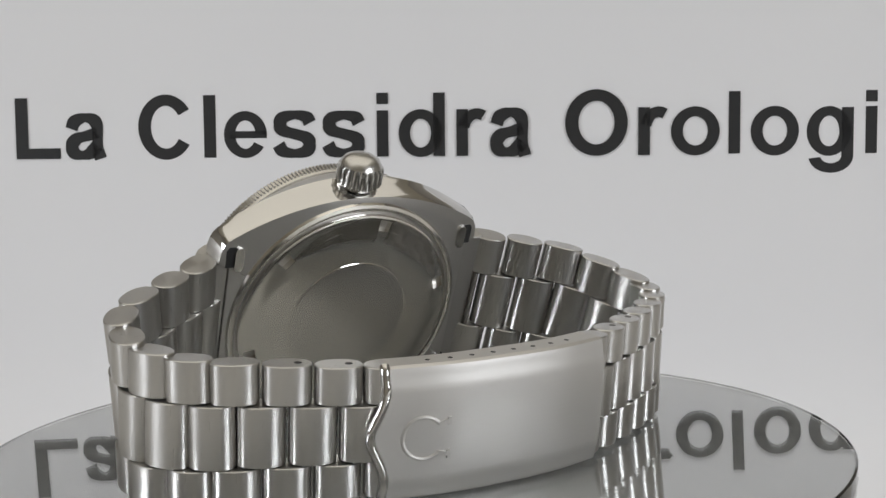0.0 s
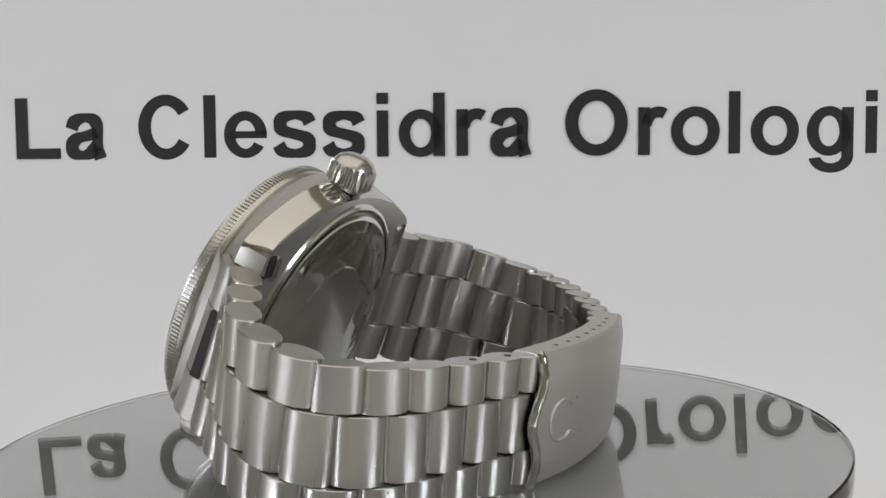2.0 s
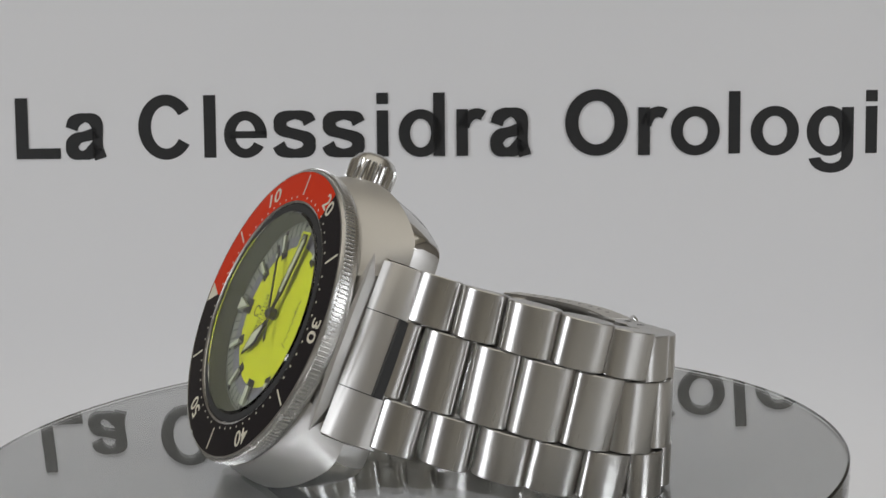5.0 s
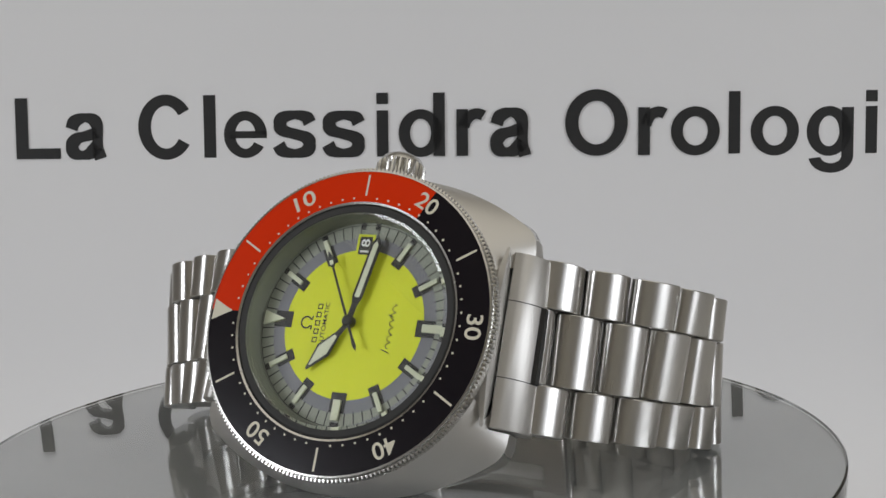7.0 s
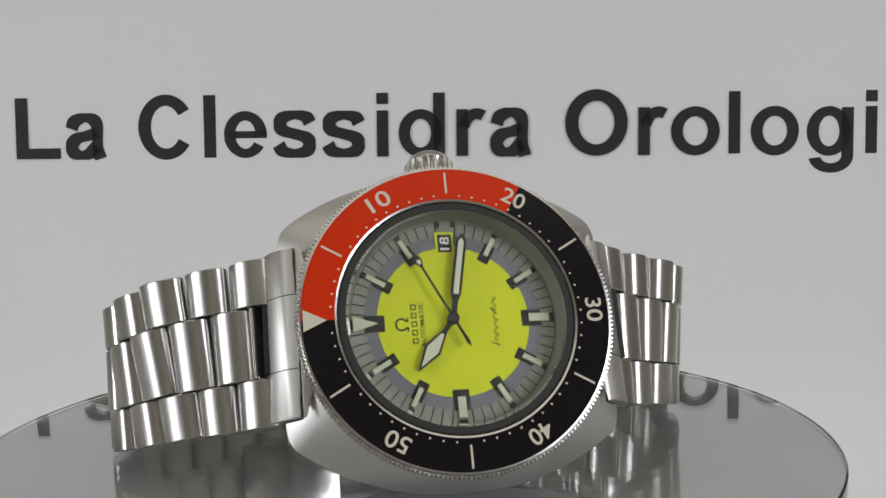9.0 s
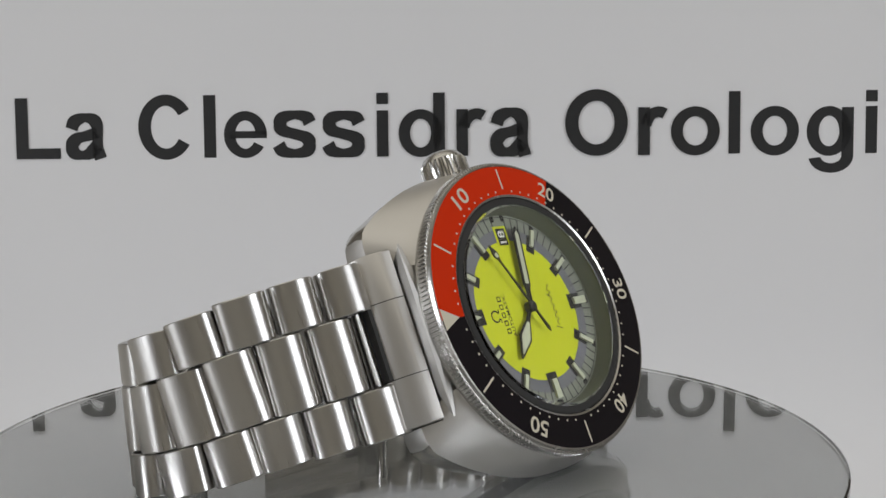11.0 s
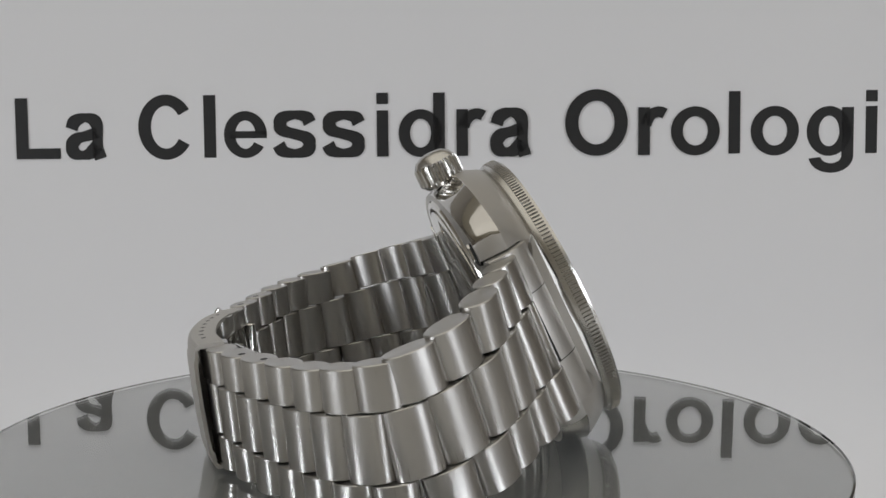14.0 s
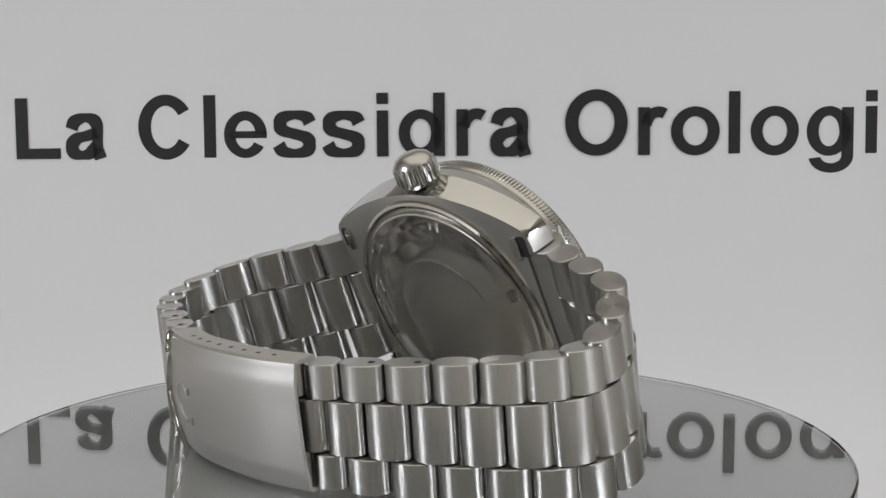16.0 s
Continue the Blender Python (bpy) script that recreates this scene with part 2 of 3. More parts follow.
def bold_letter(ch, x0, x1, y0, y1, z0, z1):
    """A bold grotesque letter built of bars and ovals in its box."""
    bm = bmesh.new()
    W, H = 3.0, 2.45

    def oval(a, b, c, d, a0=0, a1=360, w=W, h=H):
        ring_piece(bm, a, b, c, d, a0, a1, w, h, z0, z1)

    def rect(a, b, c, d):
        block(bm, a, b, c, d, z0, z1)

    def stroke(way):
        """A pen stroke along a smooth line given in the letter's inner box."""
        P = [Vector((x0 + 1.5 + (x1 - x0 - 3.0) * p, y0 + 1.22 + (y1 - y0 - 2.45) * q)) for p, q in way]
        P = [2 * P[0] - P[1]] + P + [2 * P[-1] - P[-2]]
        line = []
        for k in range(1, len(P) - 2):
            A, B, C, D = P[k - 1:k + 3]
            for t in (0.0, 0.2, 0.4, 0.6, 0.8):
                line.append(0.5 * (2 * B + (C - A) * t + (2 * A - 5 * B + 4 * C - D) * t * t + (3 * B - A - 3 * C + D) * t ** 3))
        line.append(P[-2])
        cols = []
        for k, c in enumerate(line):
            d = (line[min(k + 1, len(line) - 1)] - line[max(k - 1, 0)]).normalized()
            side = Vector((-d.y, d.x)) * (2.2 * abs(d.x) + 2.75 * abs(d.y)) / 2
            cols.append([bm.verts.new((*(c + side * f), z)) for f, z in ((-1, z0), (1, z0), (1, z1), (-1, z1))])
        for A, B in zip(cols, cols[1:]):
            for j in range(4):
                k = (j + 1) % 4
                bm.faces.new((A[j], A[k], B[k], B[j]))
        bm.faces.new(cols[0][::-1])
        bm.faces.new(cols[-1])

    mid = (y0 + y1) / 2
    if ch == "L":
        rect(x0, x0 + 3.3, y0, y1), rect(x0 + 3.3, x1, y0, y0 + 2.8)
    elif ch == "l":
        rect(x0, x1, y0, y1)
    elif ch == "i":
        rect(x0, x1, y0, y0 + 12.0), rect(x0, x1, y1 - 2.9, y1)
    elif ch in "Oo":
        oval(x0, x1, y0, y1, w=W + (0.4 if ch == "O" else 0), h=H + (0.5 if ch == "O" else 0.1))
    elif ch == "C":
        oval(x0, x1 + 0.3, y0, y1, 33, 327, W + 0.4, H + 0.5)
    elif ch == "e":
        oval(x0, x1, y0, y1, 0, 328), rect(x0 + 1.5, x1 - 0.02, mid - 0.95, mid + 0.9)
    elif ch == "s":
        stroke([(1.0, 0.79), (0.88, 0.94), (0.5, 1.0), (0.13, 0.93), (0.0, 0.75), (0.15, 0.59), (0.5, 0.505), (0.86, 0.41), (1.0, 0.25), (0.87, 0.06), (0.5, 0.0), (0.12, 0.06), (-0.03, 0.23)])
    elif ch == "d":
        oval(x0, x1 - 0.6, y0, y0 + 12.4), rect(x1 - 3.0, x1, y0 + 0.2, y1)
    elif ch == "r":
        rect(x0, x0 + 3.0, y0, y1 - 0.2), oval(x0 + 0.3, x1 + 2.6, y1 - 12.0, y1, 62, 165, W, H + 0.3)
    elif ch == "a":
        stroke([(0.03, 0.70), (0.14, 0.90), (0.45, 1.0), (0.76, 0.94), (0.88, 0.74), (0.88, 0.45), (0.89, 0.14), (0.97, -0.1)])
        stroke([(0.88, 0.61), (0.55, 0.52), (0.2, 0.44), (0.01, 0.24), (0.13, 0.05), (0.38, 0.0), (0.64, 0.06), (0.88, 0.26)])
    elif ch == "g":
        base = y1 - 12.9
        oval(x0, x1 - 0.6, base + 0.2, y1), rect(x1 - 3.0, x1, y0 + 4.2, y1 - 0.3)
        oval(x0 + 0.5, x1, y0, y0 + 8.6, 188, 360)
    return bm


def build_sheet():
    """A long sheet that hangs behind the turntable and sweeps forward on to the table."""
    u, v, n = (SHEET.to_3x3().col[k].copy() for k in range(3))
    o = SHEET.translation / MM
    line = []
    p = Vector((0.0, 105.0))
    bend = radians(99.4 + LEAN)
    lift = 51.0
    flat_end = -(o.z - lift) / v.z
    line.append((p.copy(), 0.0))
    p = Vector((0.0, flat_end))
    line += [(Vector((0.0, 105 + (flat_end - 105) * k / 16)), 0.0) for k in range(1, 17)]
    a, step = 0.0, bend / 16
    for k in range(16):
        a += step
        p = p + Vector((math.sin(a - step / 2), -math.cos(a - step / 2))) * (44.0 * step)
        line.append((p.copy(), (k + 1) / 16))
    for k in range(8):
        p = p + Vector((math.sin(a), -math.cos(a))) * 32.0
        line.append((p.copy(), 1.0))
    bm = bmesh.new()
    nx = 24
    grid = []
    for i in range(nx + 1):
        x = -170 + 340 * i / nx
        col = []
        for j, (q, f) in enumerate(line):
            w = o + u * x + v * q.y + n * (q.x - 0.3 + 0.2 * math.sin(i * 0.5 + 1) * math.sin(j * 0.4))
            w.z = w.z * (1 - f * f) + 0.6 * f * f
            col.append(bm.verts.new(w))
        grid.append(col)
    for A, B in zip(grid, grid[1:]):
        for j in range(len(line) - 1):
            bm.faces.new((A[j], B[j], B[j + 1], A[j + 1]))
    sheet = part("printed_sheet", bm, paper_mat, smooth=60)
    sheet.modifiers.new("thickness", "SOLIDIFY").thickness = 0.0003
    tagged(sheet, "white paper sheet printed with large bold black words", "paper sheet")
    for ch, x0, x1, y0, y1 in LETTERS:
        part("letter", bold_letter(ch, x0, x1, y0 * 0.968, y1 * 0.968, -0.25, 0.25), ink, sheet, at=SHEET, smooth=0)
    return sheet


build_sheet()


# ---- the turntable ----
def build_turntable():
    tt = tagged(new("turntable"), "clear acrylic turntable disc on a white spindle", "turntable")
    r = 54.53
    tilt = Matrix.Translation((-0.62 * MM, 0.15 * MM, 0)) @ Matrix.Rotation(0.0225, 4, Vector((0.021, -0.008, 0)).normalized())
    prof = [(0, 0), (r - 0.25, 0), (r, -0.2), (r, -1.8), (r - 0.2, -2.0), (0, -2.0)]
    disc = part("disc", lathe(prof, 160, closed=False), acrylic, tt, "clear acrylic disc with a polished rim",
                at=tilt)
    disc.visible_shadow = False
    plate = [(0, -2.06), (r - 0.3, -2.06), (r - 0.12, -2.2), (r - 0.12, -3.2), (r - 0.3, -3.4), (0, -3.4)]
    part("platter", lathe(plate, 160, closed=False), platter_mat, tt, "glossy grey platter under the disc", at=tilt)
    post = [(0, -4.6), (11, -4.6), (11.5, -5.0), (11.5, -20), (12, -22), (12, -DISC_TOP + 3), (30, -DISC_TOP + 2), (30.5, -DISC_TOP), (0, -DISC_TOP)]
    part("spindle", lathe(post, 64, closed=False), spindle_mat, tt, "white plastic spindle")
    return tt


turntable = build_turntable()

# ---- the watch ----
watch = tagged(new("wristwatch"), "steel diving watch with yellow dial and orange-black bezel, on edge", "wristwatch")


def on_disc(x, y, z):
    """A place in the watch's layout, in metres above its base."""
    return Vector((x, y, z + 10.02)) * MM


UP = Vector((0.0667, 0.4085, 0.911)).normalized()
RIGHT = Vector((0.992, -0.124, -0.013))
RIGHT = (RIGHT - UP * RIGHT.dot(UP)).normalized()
FRONT = RIGHT.cross(UP)


def axes(x, y, z, place):
    m = Matrix((x, y, z)).transposed().to_4x4()
    m.translation = place
    return m


# The head's own space: x from 12 to 6 o'clock, y to the crown, z out of the dial.
HEAD = axes(RIGHT, UP, FRONT, on_disc(0.2, -20.25, 8.955))
FACE = HEAD @ Matrix.Translation((0, 0, 0.35 * MM))      # bezel, crystal, dial and hands


def minute_angle(m):
    return 180 - 6 * m


def cushion(a, b, n, count=96):
    pts = []
    for i in range(count):
        t = 2 * math.pi * i / count
        c, s = math.cos(t), math.sin(t)
        pts.append((a * math.copysign(abs(c) ** (2 / n), c), b * math.copysign(abs(s) ** (2 / n), s)))
    return pts


END_STEPS = (0.0, 3.0, 6.0, 8.5, 9.88, 9.95, 10.8)


def barrel(a, corner, b):
    """An outline with straight ends at x = a up to y = corner, and bowed sides that reach y = b."""
    big = (a * a + (b - corner) ** 2) / (2 * (b - corner))
    end = [(a, y) for y in END_STEPS] + [(a, corner)]
    reach = math.asin(a / big)
    bow = [(big * math.sin(q), b - big + big * math.cos(q)) for q in (reach * (1 - k / 28) for k in range(1, 56))]
    half = end + bow + [(-x, y) for x, y in end[::-1]]
    for turn in range(3):        # eases the corners
        half = [((half[k - 1][0] + 2 * x + half[k + 1][0]) / 4, (half[k - 1][1] + 2 * y + half[k + 1][1]) / 4) if y > 10.5 and abs(x) > a - 2.6 else (x, y)
                for k, (x, y) in enumerate(half)]
    return half + [(x, -y) for x, y in half[::-1] if y > 1e-6]


def circle(r):
    """A circle with as many points as a barrel, at the same bearings."""
    return [(r * x / math.hypot(x, y), r * y / math.hypot(x, y)) for x, y in barrel(19.0, 12.5, 18.7)]


def eased(r, outline):
    """An outline half-way between a circle and a barrel."""
    return [((a + c) / 2, (b + d) / 2) for (a, b), (c, d) in zip(circle(r), outline)]


def loft(levels, bm=None):
    """Joins outlines at rising depths into one closed solid."""
    bm = bm or bmesh.new()
    rings = [[bm.verts.new((x, y, z)) for x, y in pts] for pts, z in levels]
    n = len(rings[0])
    for A, B in zip(rings, rings[1:]):
        for i in range(n):
            j = (i + 1) % n
            bm.faces.new((A[i], A[j], B[j], B[i]))
    bm.faces.new(rings[0])
    bm.faces.new(rings[-1][::-1])
    return bm


def notched(pts, depth, half):
    """Cuts the bracelet's seat out of both ends of an outline."""
    inside = [abs(y) < half and abs(x) > depth for x, y in pts]
    out = []
    n = len(pts)
    for i, (x, y) in enumerate(pts):
        if inside[i]:
            x = math.copysign(depth, x)
            if not (inside[i - 1] and inside[(i + 1) % n]):
                y = math.copysign(half, y)
        elif inside[i - 1] or inside[(i + 1) % n]:
            y = math.copysign(half + 0.03, y)
        out.append((x, y))
    return out


def index_faces(bm):
    bm.normal_update()
    bm.faces.index_update()
    return list(bm.faces)


def build_head():
    seat = lambda pts: notched(pts, 17.38, 9.9)
    body = loft([(circle(12.9), -3.0), (circle(12.9), -1.9), (seat(circle(17.3)), -1.9), (seat(circle(17.9)), -2.45),
                 (seat(eased(18.35, barrel(19.1, 12.3, 18.85))), -4.1), (seat(barrel(19.15, 12.3, 19.0)), -5.9),
                 (seat(barrel(19.15, 12.8, 18.45)), -6.9), (seat(barrel(19.0, 12.7, 17.95)), -8.7),
                 (seat(barrel(18.8, 12.4, 17.6)), -9.4), (circle(17.05), -9.55)])
    polished = {f.index for f in index_faces(body) if -9.42 < f.calc_center_median().z < -5.95 and abs(f.normal.z) < 0.95 and abs(f.normal.x) < 0.9 and abs(f.calc_center_median().y) > 9.95}
    case = part("case", body, case_steel, watch, "satin steel cushion case with polished flanks", HEAD, smooth=21)
    case.data.materials.append(polished_steel)
    for p in case.data.polygons:
        p.material_index = 1 if p.index in polished else 0
    # spring bar slots at the back of the four lugs: solid blocks, their shade as colour
    for x in (-1, 1):
        for y in (-1, 1):
            slot = prism([(x * 17.2 + 0.75 * c, y * 10.6 + d) for c, d in ((-1, -1.3), (1, -1.3), (1, 1.0), (0.6, 1.5), (-0.6, 1.5), (-1, 1.0))], -9.52, -8.9)
            ob = part("lug_slot", slot, dark_gap, watch, "dark block painted as a shaded lug slot", HEAD, smooth=0)
            pill = prism([(x * 16.3 + 0.6 * c, y * 10.4 + d) for c, d in ((-1, -1.2), (-0.5, -1.6), (0.5, -1.6), (1, -1.2), (1, 1.2), (0.5, 1.6), (-0.5, 1.6), (-1, 1.2))], -9.85, -8.9)
            part("spring_bar_end", pill, polished_steel, ob, "steel spring bar end", smooth=0)

    # rotating bezel
    ring = lathe([(13.74, 0.06), (13.5, -0.05), (13.42, -0.3), (12.95, -0.8), (12.95, -2.35), (17.3, -2.35), (17.75, -2.15), (17.85, -1.75), (17.75, -0.35),
                  (17.62, 0.04), (17.42, 0.08), (17.4, -0.1), (13.75, -0.1)], 128)
    bezel = part("bezel", ring, bezel_steel, watch, "steel bezel with a coin edge", FACE)
    teeth = bmesh.new()
    n = 220
    loops = []
    for i in range(n * 2):
        a = math.pi * i / n
        r = 18.05 if i % 2 else 17.8
        for d in (-0.38, 0.38):
            loops.append([teeth.verts.new(((r) * math.cos(a + d * math.pi / n), r * math.sin(a + d * math.pi / n), z)) for z in (-0.4, -1.5)])
    for A, B in zip(loops, loops[1:] + loops[:1]):
        teeth.faces.new((A[0], B[0], B[1], A[1]))
    inner = [[teeth.verts.new((17.5 * math.cos(2 * math.pi * i / (n * 4)), 17.5 * math.sin(2 * math.pi * i / (n * 4)), z)) for z in (-0.3, -1.6)] for i in range(n * 4)]
    for i in range(n * 4):
        j = (i + 1) % (n * 4)
        teeth.faces.new((loops[i][0], loops[j][0], inner[j][0], inner[i][0]))
        teeth.faces.new((loops[i][1], inner[i][1], inner[j][1], loops[j][1]))
    part("coin_edge", teeth, bezel_steel, bezel, "knurled coin edge", smooth=20)
    part("red_insert", sector(13.75, 17.4, minute_angle(0), minute_angle(20), -0.1, 0.02, 60), red_enamel, bezel, "orange-red bezel insert", smooth=0)
    part("black_insert", sector(13.75, 17.4, minute_angle(20), minute_angle(60), -0.1, 0.02, 110), black_enamel, bezel, "black bezel insert", smooth=0)
    for m in range(0, 60, 5):
        a = minute_angle(m)
        c, s = math.cos(radians(a)), math.sin(radians(a))
        if m % 10 == 5:
            part("tick", bar(15.75 * c, 15.75 * s, 2.55, 0.24, a, 0.0, 0.05), cream_paint, bezel, smooth=0)
        elif m == 0:
            tri = [(17.2, -1.25), (17.2, 1.25), (14.6, 0)]
            part("triangle", prism([(x * c - y * s, x * s + y * c) for x, y in tri], 0.0, 0.05), cream_paint, bezel, smooth=0)
        else:
            rot = Matrix.Rotation(radians(a - 90), 4, "Z")
            part("numeral", fitted_text(str(m), -1.38, 1.38, 14.85, 16.75, 0.0, 0.05, 0.011, rot), cream_paint, bezel, "cream numeral", smooth=0)
    dots = bmesh.new()
    for m in range(60):
        if m % 10 == 5 or m == 0:
            continue
        a = radians(minute_angle(m))
        cx, cy = 14.2 * math.cos(a), 14.2 * math.sin(a)
        prism([(cx + 0.13 * math.cos(k * math.pi / 4), cy + 0.13 * math.sin(k * math.pi / 4)) for k in range(8)], 0.0, 0.045, dots)
    part("minute_dots", dots, cream_paint, bezel, "cream minute dots", smooth=0)

    # crystal, rehaut
    cr = part("crystal", lathe([(0, 0.12), (12.2, 0.12), (12.5, -0.1), (12.5, -0.7), (0, -0.7)], 96, closed=False), crystal_glass, watch,
              "flat mineral crystal", FACE, smooth=15)
    cr.visible_shadow = False
    part("gasket", lathe([(12.53, -0.05), (13.2, -0.08), (13.4, -0.25), (13.4, -0.35), (12.93, -0.75), (12.53, -0.72)], 96), dark_gap, watch, "black crystal gasket", FACE)
    part("rehaut", lathe([(12.94, -0.75), (12.7, -0.8), (12.0, -2.75), (12.1, -2.95), (12.94, -2.95)], 96), rehaut_mat, watch, "sloping grey-green inner ring", FACE)

    # dial
    dial = part("dial", lathe([(0, -2.85), (12.5, -2.85), (12.5, -3.2), (0, -3.2)], 96, closed=False), dial_silver, watch, "silver-grey dial plate", FACE)
    part("grey_ring", sector(8.6, 10.25, 0, 360, -2.87, -2.835, 96), dial_grey, dial, "grey ring", smooth=0)
    part("yellow_disc", lathe([(0, -2.82), (8.75, -2.82), (8.75, -2.86), (0, -2.86)], 96, closed=False), yellow_paint, dial, "bright yellow dial centre", smooth=30)
    track = sector(11.75, 11.83, 0, 360, -2.86, -2.835, 120)
    for m in range(60):
        if m % 5 == 0:
            continue
        a = minute_angle(m)
        bar(10.95 * math.cos(radians(a)), 10.95 * math.sin(radians(a)), 1.6, 0.15, a, -2.86, -2.835, track)
    part("minute_track", track, dial_black, dial, "fine black minute track", smooth=0)
    for h in range(12):
        a = minute_angle(h * 5)
        c, s = math.cos(radians(a)), math.sin(radians(a))
        if h == 3:
            continue
        w = 1.9 if h in (0, 6, 9) else 1.35
        mk = part("hour_marker", bar(9.05 * c, 9.05 * s, 2.3, w, a, -2.86, -2.79), dial_black, dial, "black hour block", smooth=0)
        part("outer_mark", bar(11.5 * c, 11.5 * s, 0.5, w * 0.55, a, -2.86, -2.79), dial_black, mk, smooth=0)
        if h == 0:
            tri = [(11.5, -0.85), (11.5, 0.85), (8.7, 0)]
            part("lume_triangle", prism([(x * c - y * s, x * s + y * c) for x, y in tri], -2.8, -2.45), lume, mk, "pale lume triangle", smooth=0)
        else:
            part("lume_bar", bar(9.9 * c, 9.9 * s, 2.3, 0.9 if h in (6, 9) else 0.52, a, -2.8, -2.5), lume, mk, "pale lume bar", smooth=0)
    # date window, close to 3 o'clock
    dw = part("date_window", bar(-0.25, 9.25, 2.75, 2.2, 90, -2.86, -2.76), yellow_paint, dial, "yellow-framed date window", smooth=0)
    part("date_card", bar(-0.25, 9.25, 2.15, 1.6, 90, -2.8, -2.75), dial_black, dw, "black date card", smooth=0)
    part("date_numeral", fitted_text("18", -0.8, 0.8, -0.55, 0.55, -2.75, -2.735, 0.01,
                                     Matrix.Translation((-0.25, 9.25, 0)) @ Matrix.Rotation(radians(90), 4, "Z")), white_print, dw, "white date", smooth=0)
    for x in (-0.95, 0.95):
        part("outer_mark", bar(x, 11.6, 0.8, 0.6, 90, -2.86, -2.79), dial_black, dial, smooth=0)
    # printing on the yellow centre
    part("dial_lettering", fitted_text("AUTOMATIC", -2.62, 2.62, -0.28, 0.28, -2.83, -2.81, 0.01,
                                       Matrix.Translation((-3.65, -0.3, 0)) @ Matrix.Rotation(radians(90), 4, "Z")), dial_black, dial, "small black words", smooth=0)
    names = bmesh.new()
    for k in range(5):
        y = -2.15 + 0.98 * k
        for d in (-0.26, 0.26):
            bar(-4.55, y + d, 0.13, 0.66, 90, -2.83, -2.81, names)
            bar(-4.55 + d, y, 0.6, 0.13, 90, -2.83, -2.809, names)
    part("name_bar", names, dial_black, dial, "short black printed bars", smooth=0)
    emblem = sector(0.56, 0.76, -62, 242, -2.83, -2.81, 28)
    for side in (-1, 1):
        bar(side * 0.58, -0.72, 0.5, 0.17, 0, -2.83, -2.81, emblem)
    emblem.transform(Matrix.Translation((-6.0, -0.2, 0)) @ Matrix.Rotation(radians(90), 4, "Z"))
    part("emblem", emblem, dial_black, dial, "black open ring", smooth=0)
    script = bmesh.new()
    wave = [(4.85 - 0.27 * math.sin(k * 0.7) - 0.05 * math.sin(k * 0.23), -2.45 + 0.0955 * k - 0.09 * math.cos(k * 0.7)) for k in range(55)]
    for (xa, ya), (xb, yb) in zip(wave, wave[1:]):
        bar((xa + xb) / 2, (ya + yb) / 2, math.hypot(xb - xa, yb - ya) + 0.04, 0.1, math.degrees(math.atan2(yb - ya, xb - xa)), -2.83, -2.81, script)
    for y, high in ((-2.85, 1.15), (1.2, 0.85)):
        bar(4.62, y, high, 0.12, 160, -2.83, -2.808, script)
    part("script_bar", script, dial_black, dial, "thin black printed wavy line", smooth=0)

    # hour, minute and seconds hand
    hub = (-0.2, 0.1)

    def hand(name, tip, width, z, shape, fill, tail=0.0):
        dx, dy = tip[0] - hub[0], tip[1] - hub[1]
        length, a = math.hypot(dx, dy), math.atan2(dy, dx)
        c, s = math.cos(a), math.sin(a)
        place = lambda pts: [(hub[0] + x * length * c - y * width * s, hub[1] + x * length * s + y * width * c) for x, y in pts]
        ob = part(name, prism(place(shape), z, z + 0.16), hand_metal, watch, "black-edged hand", FACE, smooth=0)
        if fill:
            part("lume_fill", prism(place(fill), z + 0.1, z + 0.2), lume, ob, "pale lume fill", smooth=0)
        return ob

    hand("hour_hand", (-4.57, -5.67), 1.0, -2.35, [(0, -0.25), (0.25, -0.3), (0.6, -1.0), (1, -0.1), (1, 0.1), (0.6, 1.0), (0.25, 0.3), (0, 0.25)],
         [(0.3, -0.18), (0.6, -0.72), (0.92, -0.05), (0.92, 0.05), (0.6, 0.72), (0.3, 0.18)])
    hand("minute_hand", (1.76, 10.2), 0.62, -2.1, [(0, -0.5), (0.2, -0.55), (0.28, -1), (0.92, -1), (1.0, 0), (0.92, 1), (0.28, 1), (0.2, 0.55), (0, 0.5)],
         [(0.28, -0.5), (0.9, -0.5), (0.94, 0), (0.9, 0.5), (0.28, 0.5)])
    hand("seconds_hand", (-4.31, 8.12), 0.14, -1.85,
         [(-0.22, -1), (-0.35, -1.6), (-0.42, 0), (-0.35, 1.6), (-0.22, 1), (0.76, 0.8), (0.82, 3.0), (0.87, 3.0), (1, 0), (0.87, -3.0), (0.82, -3.0), (0.76, -0.8)],
         [(0.8, -1.6), (0.86, -1.6), (0.86, 1.6), (0.8, 1.6)])
    cap = lathe([(0, -1.5), (0.45, -1.55), (0.7, -1.75), (0.7, -2.6), (0, -2.6)], 24, closed=False)
    cap.transform(Matrix.Translation((*hub, 0)))
    part("hand_cap", cap, hand_metal, watch, "dark hub cap", FACE)

    # crown, fluted, with a domed end
    crown = bmesh.new()
    n = 44
    rows = []
    for r, z, f in ((2.3, 18.2, 0), (2.75, 18.7, 0), (3.0, 18.9, 1), (3.0, 20.9, 1), (2.75, 21.3, 0), (2.3, 22.0, 0), (1.5, 22.45, 0), (0.7, 22.6, 0)):
        rows.append([crown.verts.new(((r - (0.36 if f and (i // 2) % 2 else 0)) * math.cos(2 * math.pi * i / (n * 2)), z,
                                      (r - (0.36 if f and (i // 2) % 2 else 0)) * math.sin(2 * math.pi * i / (n * 2)))) for i in range(n * 2)])
